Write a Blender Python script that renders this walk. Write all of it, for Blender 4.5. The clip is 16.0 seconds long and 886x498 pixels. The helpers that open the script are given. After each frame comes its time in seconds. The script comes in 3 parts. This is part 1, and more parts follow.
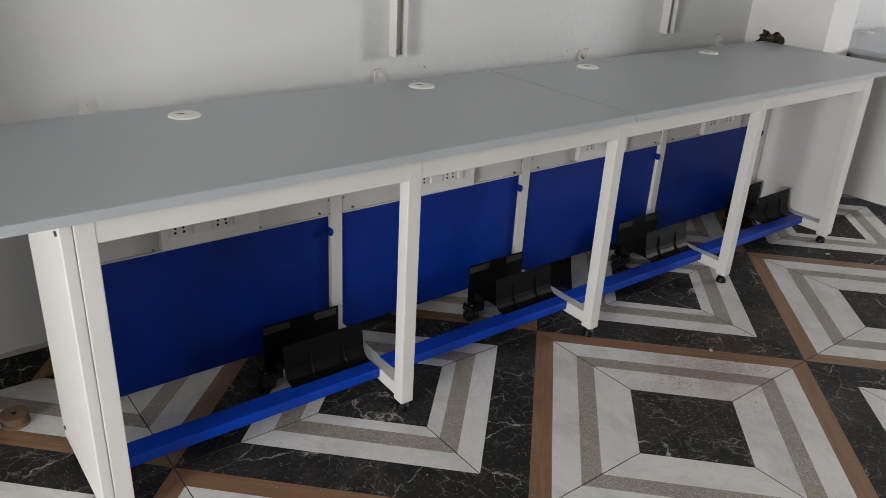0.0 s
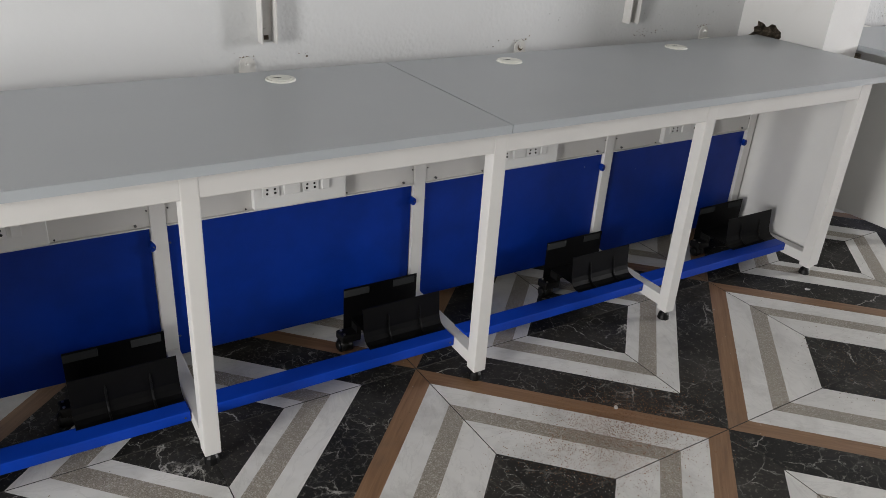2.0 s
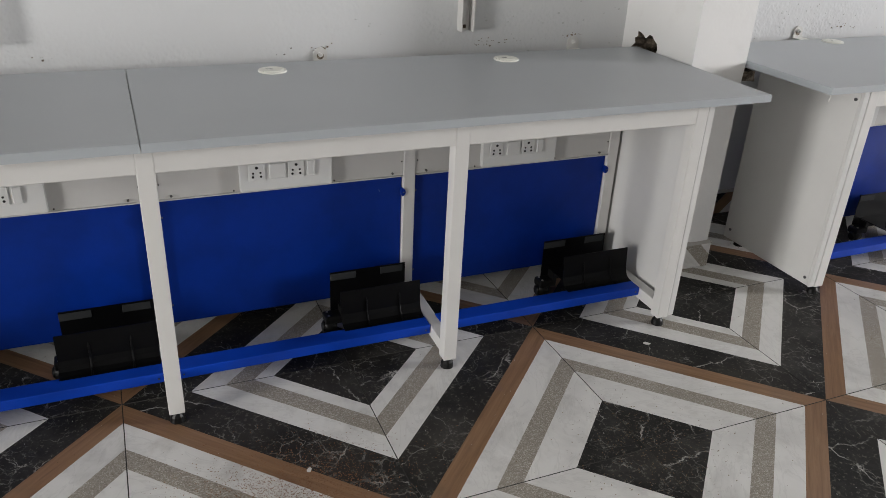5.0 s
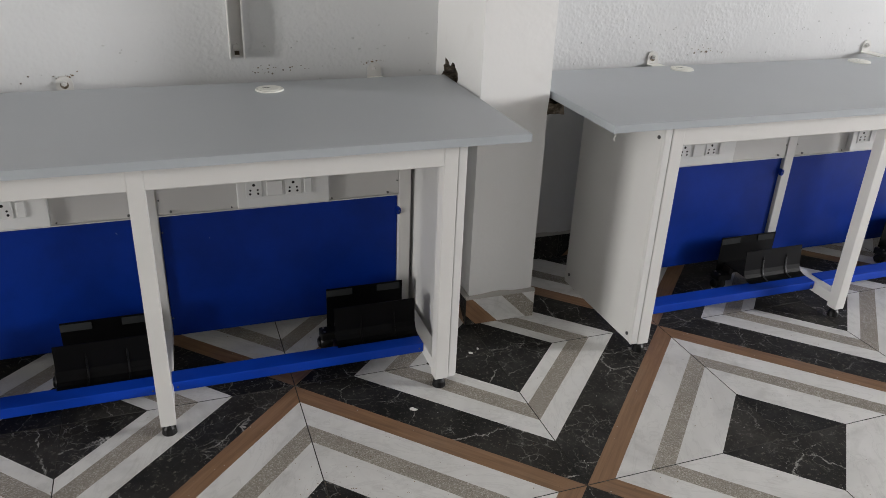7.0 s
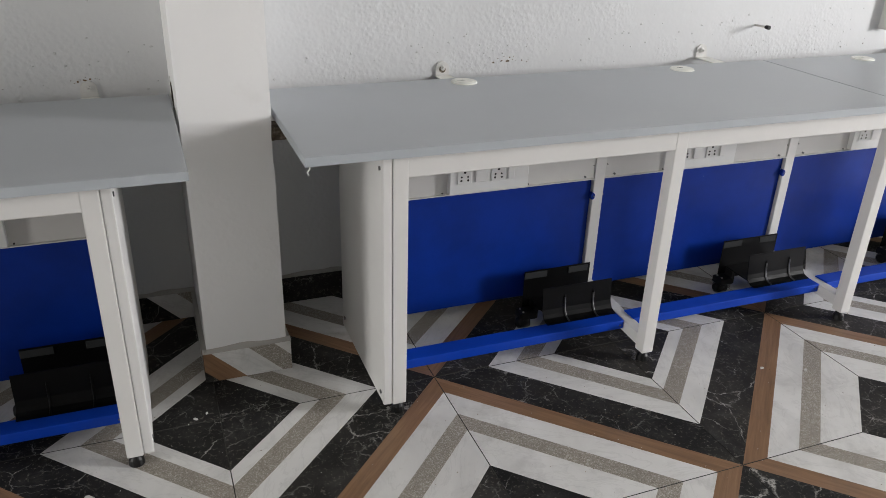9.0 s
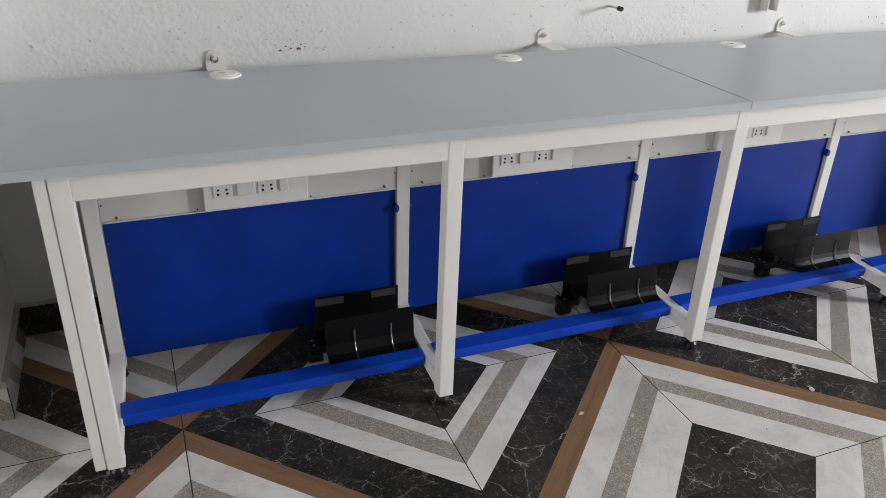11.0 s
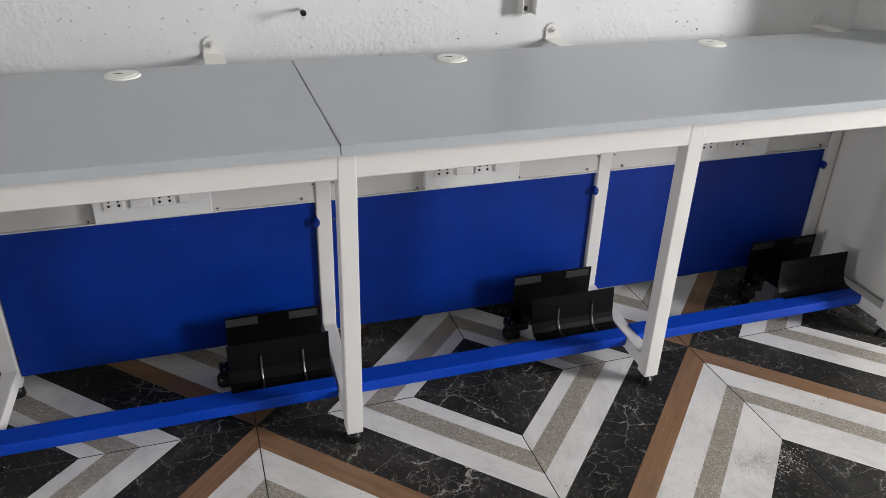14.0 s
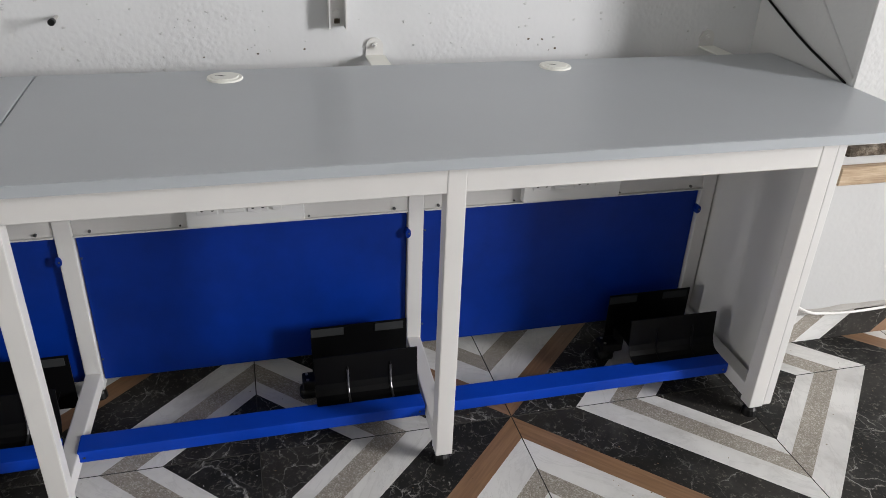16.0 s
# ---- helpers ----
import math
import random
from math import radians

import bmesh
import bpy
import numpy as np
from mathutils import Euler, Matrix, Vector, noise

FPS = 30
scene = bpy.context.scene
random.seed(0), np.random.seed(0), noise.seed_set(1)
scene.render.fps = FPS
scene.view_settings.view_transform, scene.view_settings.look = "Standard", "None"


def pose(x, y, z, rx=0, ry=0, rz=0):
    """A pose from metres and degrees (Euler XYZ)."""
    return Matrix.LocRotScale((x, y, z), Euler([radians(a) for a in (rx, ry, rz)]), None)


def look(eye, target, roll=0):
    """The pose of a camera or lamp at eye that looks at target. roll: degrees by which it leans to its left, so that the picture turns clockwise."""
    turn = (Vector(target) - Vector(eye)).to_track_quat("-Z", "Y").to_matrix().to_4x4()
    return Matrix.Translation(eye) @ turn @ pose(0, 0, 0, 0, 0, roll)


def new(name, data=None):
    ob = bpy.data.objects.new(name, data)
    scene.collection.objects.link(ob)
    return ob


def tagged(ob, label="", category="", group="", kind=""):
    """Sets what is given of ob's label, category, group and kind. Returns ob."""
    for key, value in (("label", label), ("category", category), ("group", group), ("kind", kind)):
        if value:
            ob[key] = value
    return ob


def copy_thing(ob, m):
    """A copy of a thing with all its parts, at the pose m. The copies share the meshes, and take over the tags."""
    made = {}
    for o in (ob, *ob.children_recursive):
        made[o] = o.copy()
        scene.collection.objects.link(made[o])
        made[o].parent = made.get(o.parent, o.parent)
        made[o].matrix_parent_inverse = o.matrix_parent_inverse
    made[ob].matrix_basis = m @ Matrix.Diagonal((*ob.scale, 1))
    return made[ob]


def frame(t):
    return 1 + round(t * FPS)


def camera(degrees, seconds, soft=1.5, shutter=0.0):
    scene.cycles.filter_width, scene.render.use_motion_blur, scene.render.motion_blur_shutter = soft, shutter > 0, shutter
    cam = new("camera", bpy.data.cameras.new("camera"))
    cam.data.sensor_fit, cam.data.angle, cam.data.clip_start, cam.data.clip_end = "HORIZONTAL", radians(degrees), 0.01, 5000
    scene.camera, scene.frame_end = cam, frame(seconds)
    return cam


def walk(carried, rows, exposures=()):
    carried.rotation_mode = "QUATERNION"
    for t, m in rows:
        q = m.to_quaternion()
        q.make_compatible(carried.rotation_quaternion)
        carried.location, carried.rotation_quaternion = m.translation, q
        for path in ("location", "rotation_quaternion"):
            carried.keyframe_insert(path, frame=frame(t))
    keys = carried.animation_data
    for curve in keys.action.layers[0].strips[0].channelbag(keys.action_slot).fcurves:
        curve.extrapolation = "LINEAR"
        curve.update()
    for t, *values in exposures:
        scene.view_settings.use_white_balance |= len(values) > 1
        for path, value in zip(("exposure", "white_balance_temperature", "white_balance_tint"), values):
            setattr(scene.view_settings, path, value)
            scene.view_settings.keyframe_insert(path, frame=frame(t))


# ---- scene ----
import collections

cam = camera(59.5, 16.0, soft=0.55)
PATH = [
    (0, (-0.051, 0.792, 1.278), (1.085, 2.216, 0.452), 3.2),
    (0.5, (0.114, 0.798, 1.284), (1.2, 2.254, 0.446), 3.7),
    (1, (0.301, 0.76, 1.281), (1.344, 2.243, 0.439), 3.9),
    (1.5, (0.463, 0.746, 1.279), (1.476, 2.237, 0.412), 3.9),
    (2, (0.642, 0.772, 1.273), (1.616, 2.278, 0.389), 3.8),
    (2.5, (0.816, 0.754, 1.279), (1.742, 2.285, 0.386), 4.0),
    (3, (0.997, 0.664, 1.279), (1.866, 2.233, 0.393), 3.9),
    (3.5, (1.137, 0.612, 1.278), (1.979, 2.194, 0.389), 3.9),
    (3.7, (1.206, 0.607, 1.274), (2.035, 2.195, 0.385), 3.7),
    (5.8, (2.017, 0.512, 1.286), (2.676, 2.188, 0.416), 2.3),
    (6, (2.114, 0.522, 1.282), (2.762, 2.206, 0.419), 2.1),
    (6.5, (2.328, 0.532, 1.294), (2.968, 2.22, 0.433), 2.2),
    (7, (2.519, 0.496, 1.304), (3.157, 2.185, 0.444), 2.5),
    (7.5, (2.707, 0.488, 1.295), (3.36, 2.172, 0.435), 2.4),
    (8, (2.901, 0.556, 1.29), (3.576, 2.229, 0.427), 2.2),
    (8.5, (3.075, 0.6, 1.295), (3.763, 2.27, 0.435), 2.1),
    (9, (3.303, 0.585, 1.297), (3.971, 2.263, 0.437), 1.9),
    (9.2, (3.37, 0.577, 1.301), (4.046, 2.251, 0.44), 2.1),
    (11.3, (4.118, 0.742, 1.258), (4.803, 2.383, 0.342), 2.2),
    (11.5, (4.213, 0.718, 1.274), (4.878, 2.363, 0.352), 2.0),
    (12, (4.384, 0.689, 1.279), (5.044, 2.338, 0.359), 2.0),
    (12.5, (4.543, 0.729, 1.263), (5.197, 2.374, 0.333), 1.9),
    (13, (4.723, 0.809, 1.254), (5.364, 2.451, 0.308), 1.7),
    (13.5, (4.909, 0.841, 1.264), (5.519, 2.491, 0.313), 1.7),
    (14, (5.126, 0.832, 1.262), (5.698, 2.499, 0.315), 1.9),
    (14.5, (5.285, 0.843, 1.258), (5.847, 2.509, 0.305), 2.4),
    (15, (5.458, 0.914, 1.253), (6.021, 2.576, 0.293), 2.6),
    (15.5, (5.61, 0.959, 1.255), (6.154, 2.628, 0.299), 2.5),
    (16, (5.809, 0.945, 1.254), (6.278, 2.642, 0.304), 2.4),
]
EXPOSURES = [(0, -0.10), (2, 0.10), (3.5, 0.17), (7, 0.20), (9, 0.16), (12.5, 0.12), (13.5, 0.02), (15, -0.04), (16, -0.25)]
walk(cam, [(t, look(eye, target, roll)) for t, eye, target, roll in PATH], EXPOSURES)

# ---- world and light ----
scene.view_settings.exposure = 0.0
world = bpy.data.worlds.new("world")
scene.world = world
world.use_nodes = True
wn, wl = world.node_tree.nodes, world.node_tree.links
sky = wn.new("ShaderNodeTexSky")
sky.sky_type, sky.sun_disc = "NISHITA", False
sky.sun_elevation, sky.sun_rotation = radians(50), radians(200)
wl.new(sky.outputs[0], wn["Background"].inputs[0])
wn["Background"].inputs[1].default_value = 0.05


def opening_lamp(name, eye, target, wide, high, power, colour=(0.99, 0.98, 0.965)):
    """Area lamp in one opening of the room: daylight west and east, added fill south."""
    lamp = bpy.data.lights.new(name, "AREA")
    lamp.shape, lamp.size, lamp.size_y, lamp.energy, lamp.color = "RECTANGLE", wide, high, power, colour
    ob = new(name, lamp)
    ob.matrix_world = look(eye, target)
    return ob


X0, X1, Y0, YW, ZC = -3.2, 10.6, -3.4, 2.89, 3.0      # the room: west, east, south, north wall, ceiling
opening_lamp("daylight_west", (X0 - 0.02, 0.45, 1.02), (2.0, 0.45, 1.05), 1.1, 1.6, 192, (1.0, 0.98, 0.96))
opening_lamp("daylight_east", (X1 + 0.02, -0.65, 1.88), (5.0, -0.65, 1.83), 1.0, 1.6, 430, (0.99, 0.975, 0.985))
# weak frontal fill, added to balance brightness; no known window there
opening_lamp("added_fill_south", (6.6, Y0 - 0.02, 1.75), (6.6, 2.0, 1.7), 4.4, 1.4, 9)


# ---- materials ----
def material(name, rough=0.5, metal=0.0, colour=(0.5, 0.5, 0.5), spec=0.5):
    m = bpy.data.materials.new(name)
    m.use_nodes = True
    b = m.node_tree.nodes["Principled BSDF"]
    b.inputs["Base Color"].default_value = (*colour, 1)
    b.inputs["Roughness"].default_value = rough
    b.inputs["Metallic"].default_value = metal
    b.inputs["Specular IOR Level"].default_value = spec
    return m, m.node_tree.nodes, m.node_tree.links, b


def coords(n, l, scale=(1, 1, 1), turn=(0, 0, 0), scatter=False):
    """Object coordinates in metres; scatter: another stretch of the pattern for every piece."""
    tc = n.new("ShaderNodeTexCoord")
    out = tc.outputs["Object"]
    if scatter:
        info, mul, add = n.new("ShaderNodeObjectInfo"), n.new("ShaderNodeMath"), n.new("ShaderNodeVectorMath")
        mul.operation, mul.inputs[1].default_value = "MULTIPLY", 57.0
        l.new(info.outputs["Random"], mul.inputs[0])
        l.new(out, add.inputs[0]), l.new(mul.outputs[0], add.inputs[1])
        out = add.outputs[0]
    for what, value in (("Rotation", [radians(a) for a in turn]), ("Scale", scale)):
        mp = n.new("ShaderNodeMapping")
        mp.inputs[what].default_value = value
        l.new(out, mp.inputs[0])
        out = mp.outputs[0]
    return out


def noise_tex(n, l, vec, scale, detail=4.0, rough=0.55, distort=0.0):
    t = n.new("ShaderNodeTexNoise")
    t.inputs["Scale"].default_value, t.inputs["Detail"].default_value = scale, detail
    t.inputs["Roughness"].default_value, t.inputs["Distortion"].default_value = rough, distort
    l.new(vec, t.inputs["Vector"])
    return t.outputs["Fac"]


def ramp(n, l, fac, stops):
    r = n.new("ShaderNodeValToRGB")
    e = r.color_ramp.elements
    while len(e) < len(stops):
        e.new(0.5)
    for el, (p, c) in zip(e, stops):
        el.position, el.color = p, (*c, 1) if len(c) == 3 else c
    l.new(fac, r.inputs[0])
    return r.outputs[0]


def mix(n, l, fac, a, b, blend="MIX"):
    m = n.new("ShaderNodeMix")
    m.data_type, m.blend_type = "RGBA", blend
    for sock, v in ((m.inputs[0], fac), (m.inputs[6], a), (m.inputs[7], b)):
        if isinstance(v, (int, float)):
            sock.default_value = v
        elif isinstance(v, tuple):
            sock.default_value = (*v, 1)
        else:
            l.new(v, sock)
    return m.outputs[2]


def bump(n, l, b, height, strength, distance):
    bp = n.new("ShaderNodeBump")
    bp.inputs["Strength"].default_value, bp.inputs["Distance"].default_value = strength, distance
    l.new(height, bp.inputs["Height"])
    l.new(bp.outputs[0], b.inputs["Normal"])


def g(v):
    return (v, v, v)


def rough_of(n, l, b, fac, lo, hi):
    mr = n.new("ShaderNodeMapRange")
    mr.inputs["To Min"].default_value, mr.inputs["To Max"].default_value = lo, hi
    l.new(fac, mr.inputs["Value"])
    l.new(mr.outputs[0], b.inputs["Roughness"])


def plaster(name, colour, rugged):
    m, n, l, b = material(name, 0.62)
    v = coords(n, l)
    big, fine = noise_tex(n, l, v, 1.3, 5), noise_tex(n, l, v, 34, 5, 0.6)
    blot = noise_tex(n, l, v, 9, 4, 0.6, 0.6)
    c = ramp(n, l, big, [(0.3, tuple(x * 0.93 for x in colour)), (0.7, colour)])
    c = mix(n, l, ramp(n, l, blot, [(0.62, g(0)), (0.8, g(0.22))]), c, (0.62, 0.60, 0.57))
    l.new(c, b.inputs["Base Color"])
    grit = n.new("ShaderNodeTexVoronoi")
    grit.feature, grit.inputs["Scale"].default_value = "SMOOTH_F1", 85
    l.new(v, grit.inputs["Vector"])
    patch = ramp(n, l, noise_tex(n, l, v, 1.7, 3), [(0.44, g(0.12)), (0.62, g(1))])
    h = mix(n, l, 0.45, mix(n, l, 0.5, fine, grit.outputs["Distance"]), noise_tex(n, l, v, 17, 4, 0.6, 0.6))
    h = mix(n, l, 1.0, h, patch, "MULTIPLY")
    bump(n, l, b, h, rugged, 0.012)
    return m


wall_paint = plaster("white_painted_plaster", (0.68, 0.688, 0.692), 0.52)
column_paint = plaster("white_column_paint", (0.79, 0.785, 0.775), 0.16)
# for unseen walls and ceiling: darkened to cut bounce and deepen the shade
low_bounce_paint = plaster("low_bounce_wall_paint", (0.36, 0.355, 0.34), 0.3)
rough_paint = plaster("coarse_white_plaster", (0.57, 0.575, 0.57), 0.8)


def coated(name, colour, rough, speckle=0.04, spec=0.5):
    """Powder-coated steel or painted board with faint marks."""
    m, n, l, b = material(name, rough, spec=spec)
    v = coords(n, l)
    f = noise_tex(n, l, v, 5, 5, 0.6)
    c = ramp(n, l, f, [(0.35, tuple(x * (1 - speckle) for x in colour)), (0.65, colour)])
    l.new(c, b.inputs["Base Color"])
    fine = noise_tex(n, l, v, 260, 2)
    rough_of(n, l, b, noise_tex(n, l, v, 14, 4), rough - 0.07, rough + 0.09)
    bump(n, l, b, fine, 0.05, 0.0006)
    return m


white_steel = coated("white_powder_coated_steel", (0.67, 0.66, 0.64), 0.42)
white_board = coated("white_laminated_board", (0.67, 0.665, 0.65), 0.40)
strip_grey = coated("pale_grey_steel_strip", (0.60, 0.59, 0.57), 0.45)
blue_panel = coated("deep_blue_powder_coat", (0.0006, 0.027, 0.26), 0.42, 0.25, 0.22)
blue_bar = coated("blue_painted_steel", (0.0016, 0.050, 0.45), 0.45, 0.2, 0.25)


def laminate_board():
    m, n, l, b = material("grey_laminate", 0.36)
    v = coords(n, l)
    c = ramp(n, l, noise_tex(n, l, v, 3.0, 4, 0.6), [(0.3, (0.400, 0.424, 0.448)), (0.7, (0.418, 0.442, 0.466))])
    grain = noise_tex(n, l, v, 420, 2)
    c = mix(n, l, ramp(n, l, grain, [(0.45, g(0)), (0.65, g(0.10))]), c, (0.31, 0.328, 0.343))
    smear = ramp(n, l, noise_tex(n, l, coords(n, l, (1, 3, 1), (0, 0, 25)), 2.3, 6, 0.65), [(0.55, g(0)), (0.8, g(0.16))])
    c = mix(n, l, smear, c, (0.45, 0.455, 0.455))
    l.new(c, b.inputs["Base Color"])
    return m


laminate = laminate_board()
edge_band = coated("pale_blue_grey_edge_band", (0.405, 0.435, 0.458), 0.40)
plastic_white = coated("white_plastic", (0.73, 0.73, 0.715), 0.35, 0.02)
ivory = coated("off_white_plastic", (0.78, 0.78, 0.72), 0.3, 0.03)
black_steel = coated("black_satin_steel", (0.0030, 0.0030, 0.0034), 0.42, 0.3, 0.14)
black_plastic = coated("black_plastic", (0.006, 0.006, 0.006), 0.4, 0.2, 0.3)
grey_pad = coated("dark_grey_foam_pad", (0.032, 0.034, 0.035), 0.8, 0.2, 0.2)
dark_hole = material("dark_hole", 0.9, 0, (0.006, 0.006, 0.006))[0]
chrome = material("bright_screw_steel", 0.28, 1.0, (0.62, 0.60, 0.57))[0]
worn_steel = material("worn_dark_steel", 0.38, 1.0, (0.16, 0.16, 0.165))[0]
grout = coated("dark_grout", (0.07, 0.066, 0.06), 0.9, 0.4)
cable_white = coated("white_cable_sheath", (0.78, 0.77, 0.74), 0.4)
cable_black = coated("black_cable_sheath", (0.004, 0.004, 0.004), 0.6, 0.1, 0.15)


def marble_white():
    m, n, l, b = material("white_marble_inlay", 0.45, spec=0.35)
    v = coords(n, l, scatter=True)
    cloud = noise_tex(n, l, v, 3.2, 6, 0.6, 0.8)
    vein = noise_tex(n, l, coords(n, l, (1, 2.6, 1), (0, 0, 30), True), 5.0, 7, 0.62, 1.4)
    c = ramp(n, l, cloud, [(0.28, (0.58, 0.575, 0.56)), (0.5, (0.71, 0.705, 0.685)), (0.72, (0.76, 0.755, 0.74))])
    line = ramp(n, l, vein, [(0.465, g(0)), (0.495, g(0.14)), (0.52, g(0))])
    c = mix(n, l, line, c, (0.24, 0.235, 0.22))
    dirt = ramp(n, l, noise_tex(n, l, v, 11, 6, 0.68), [(0.58, g(0)), (0.77, g(0.28))])
    c = mix(n, l, dirt, c, (0.33, 0.29, 0.24))
    smudge = ramp(n, l, noise_tex(n, l, v, 5.5, 6, 0.66, 0.5), [(0.52, g(0)), (0.72, g(0.42))])
    c = mix(n, l, smudge, c, (0.34, 0.335, 0.32))
    l.new(c, b.inputs["Base Color"])
    rough_of(n, l, b, noise_tex(n, l, v, 9, 5), 0.36, 0.6)
    return m


def marble_black():
    m, n, l, b = material("black_veined_marble_inlay", 0.45, spec=0.16)
    v = coords(n, l, scatter=True)
    cloud = noise_tex(n, l, v, 7, 8, 0.7, 0.4)
    c = ramp(n, l, cloud, [(0.32, (0.0075, 0.0075, 0.0072)), (0.52, (0.018, 0.0178, 0.0172)), (0.64, (0.036, 0.035, 0.033)), (0.78, (0.085, 0.082, 0.076))])
    warp = n.new("ShaderNodeTexNoise")
    warp.inputs["Scale"].default_value, warp.inputs["Detail"].default_value = 7.0, 7
    warp.inputs["Roughness"].default_value = 0.65
    l.new(v, warp.inputs["Vector"])
    add = n.new("ShaderNodeVectorMath")
    add.operation = "MULTIPLY_ADD"
    add.inputs[1].default_value = (0.10, 0.10, 0.10)
    l.new(warp.outputs["Color"], add.inputs[0]), l.new(v, add.inputs[2])
    for scale, width, lo, hi, power, where_scale in ((3.1, 0.008, 0.47, 0.55, 1.0, 2.3), (8, 0.012, 0.51, 0.60, 0.8, 4.1), (24, 0.035, 0.50, 0.60, 0.6, 7.5)):
        vo = n.new("ShaderNodeTexVoronoi")
        vo.feature = "DISTANCE_TO_EDGE"
        vo.inputs["Scale"].default_value = scale
        l.new(add.outputs[0], vo.inputs["Vector"])
        line = ramp(n, l, vo.outputs["Distance"], [(0.0, g(power)), (width * 0.4, g(power * 0.6)), (width, g(0))])
        where = ramp(n, l, noise_tex(n, l, v, where_scale, 3), [(lo, g(0)), (hi, g(1))])
        broken_up = ramp(n, l, noise_tex(n, l, v, 34, 3, 0.6), [(0.38, g(0.1)), (0.60, g(1))])
        line = mix(n, l, 1.0, line, broken_up, "MULTIPLY")
        c = mix(n, l, mix(n, l, 1.0, line, where, "MULTIPLY"), c, (0.50, 0.49, 0.46))
    dust = ramp(n, l, noise_tex(n, l, v, 90, 4, 0.75), [(0.57, g(0)), (0.66, g(0.6))])
    c = mix(n, l, dust, c, (0.20, 0.185, 0.16))
    c = mix(n, l, ramp(n, l, noise_tex(n, l, v, 2.2, 5, 0.6), [(0.45, g(0)), (0.75, g(0.22))]), c, (0.14, 0.125, 0.105))
    l.new(c, b.inputs["Base Color"])
    rough_of(n, l, b, noise_tex(n, l, v, 8, 5), 0.34, 0.62)
    return m


def terrazzo():
    m, n, l, b = material("beige_terrazzo_inlay", 0.42)
    v = coords(n, l, scatter=True)
    vo = n.new("ShaderNodeTexVoronoi")
    vo.inputs["Scale"].default_value = 420
    l.new(v, vo.inputs["Vector"])
    sep = n.new("ShaderNodeSeparateColor")
    l.new(vo.outputs["Color"], sep.inputs[0])
    c = ramp(n, l, sep.outputs[0], [(0.0, (0.23, 0.20, 0.165)), (0.35, (0.30, 0.268, 0.225)), (0.75, (0.36, 0.33, 0.285)), (0.96, (0.53, 0.51, 0.465))])
    c = mix(n, l, ramp(n, l, noise_tex(n, l, v, 6, 4), [(0.4, g(0)), (0.7, g(0.25))]), c, (0.15, 0.135, 0.115))
    l.new(c, b.inputs["Base Color"])
    return m


def wood_inlay():
    m, n, l, b = material("brown_wood_grain_inlay", 0.38)
    v = coords(n, l, (30, 1.6, 1), (0, 0, -45), True)
    grain = noise_tex(n, l, v, 3.0, 6, 0.65, 0.5)
    c = ramp(n, l, grain, [(0.28, (0.165, 0.090, 0.048)), (0.5, (0.240, 0.135, 0.072)), (0.74, (0.305, 0.185, 0.105))])
    v2 = coords(n, l, scatter=True)
    c = mix(n, l, ramp(n, l, noise_tex(n, l, v2, 9, 5, 0.6), [(0.55, g(0)), (0.8, g(0.4))]), c, (0.10, 0.075, 0.055))
    l.new(c, b.inputs["Base Color"])
    return m


def raw_wood():
    m, n, l, b = material("pale_raw_wood", 0.7)
    grain = noise_tex(n, l, coords(n, l, (2, 30, 30)), 4, 6, 0.65, 0.3)
    l.new(ramp(n, l, grain, [(0.3, (0.30, 0.20, 0.12)), (0.55, (0.52, 0.40, 0.27)), (0.75, (0.62, 0.52, 0.38))]), b.inputs["Base Color"])
    bump(n, l, b, grain, 0.4, 0.003)
    return m


def broken():
    m, n, l, b = material("broken_brick_and_mortar", 0.95)
    v = coords(n, l)
    f = noise_tex(n, l, v, 30, 6, 0.7)
    l.new(ramp(n, l, f, [(0.34, (0.02, 0.016, 0.012)), (0.50, (0.11, 0.085, 0.06)), (0.64, (0.34, 0.29, 0.23))]), b.inputs["Base Color"])
    bump(n, l, b, f, 1.0, 0.02)
    return m


white_inlay, black_inlay, terrazzo_inlay, wood_strip = marble_white(), marble_black(), terrazzo(), wood_inlay()
raw_timber, rubble = raw_wood(), broken()
INLAYS = [black_inlay, white_inlay, terrazzo_inlay, wood_strip]


# ---- mesh helpers ----
def box(bm, x0, x1, y0, y1, z0, z1, bevel=0.0, segs=1):
    vs = bmesh.ops.create_cube(bm, size=1.0, matrix=Matrix.LocRotScale(((x0 + x1) / 2, (y0 + y1) / 2, (z0 + z1) / 2), None, (x1 - x0, y1 - y0, z1 - z0)))["verts"]
    if bevel:
        es = list({e for v in vs for e in v.link_edges})
        bmesh.ops.bevel(bm, geom=es, offset=bevel, segments=segs, affect="EDGES", profile=0.6)


def one(*a, bevel=0.0, segs=1):
    bm = bmesh.new()
    box(bm, *a, bevel=bevel, segs=segs)
    return bm


def rod(bm, p, q, r, r2=None, sides=14):
    p, q = Vector(p), Vector(q)
    d = q - p
    m = Matrix.Translation((p + q) / 2) @ d.to_track_quat("Z", "Y").to_matrix().to_4x4()
    bmesh.ops.create_cone(bm, cap_ends=True, segments=sides, radius1=r, radius2=r if r2 is None else r2, depth=d.length, matrix=m)


def rods(*items, sides=14):
    bm = bmesh.new()
    for it in items:
        rod(bm, *it, sides=sides)
    return bm


def mesh_of(name, bm, *mats, smooth=False):
    me = bpy.data.meshes.new(name)
    bm.normal_update()
    bm.to_mesh(me)
    bm.free()
    for m in mats:
        me.materials.append(m)
    if smooth:
        for f in me.polygons:
            f.use_smooth = len(f.vertices) == 4
    return me


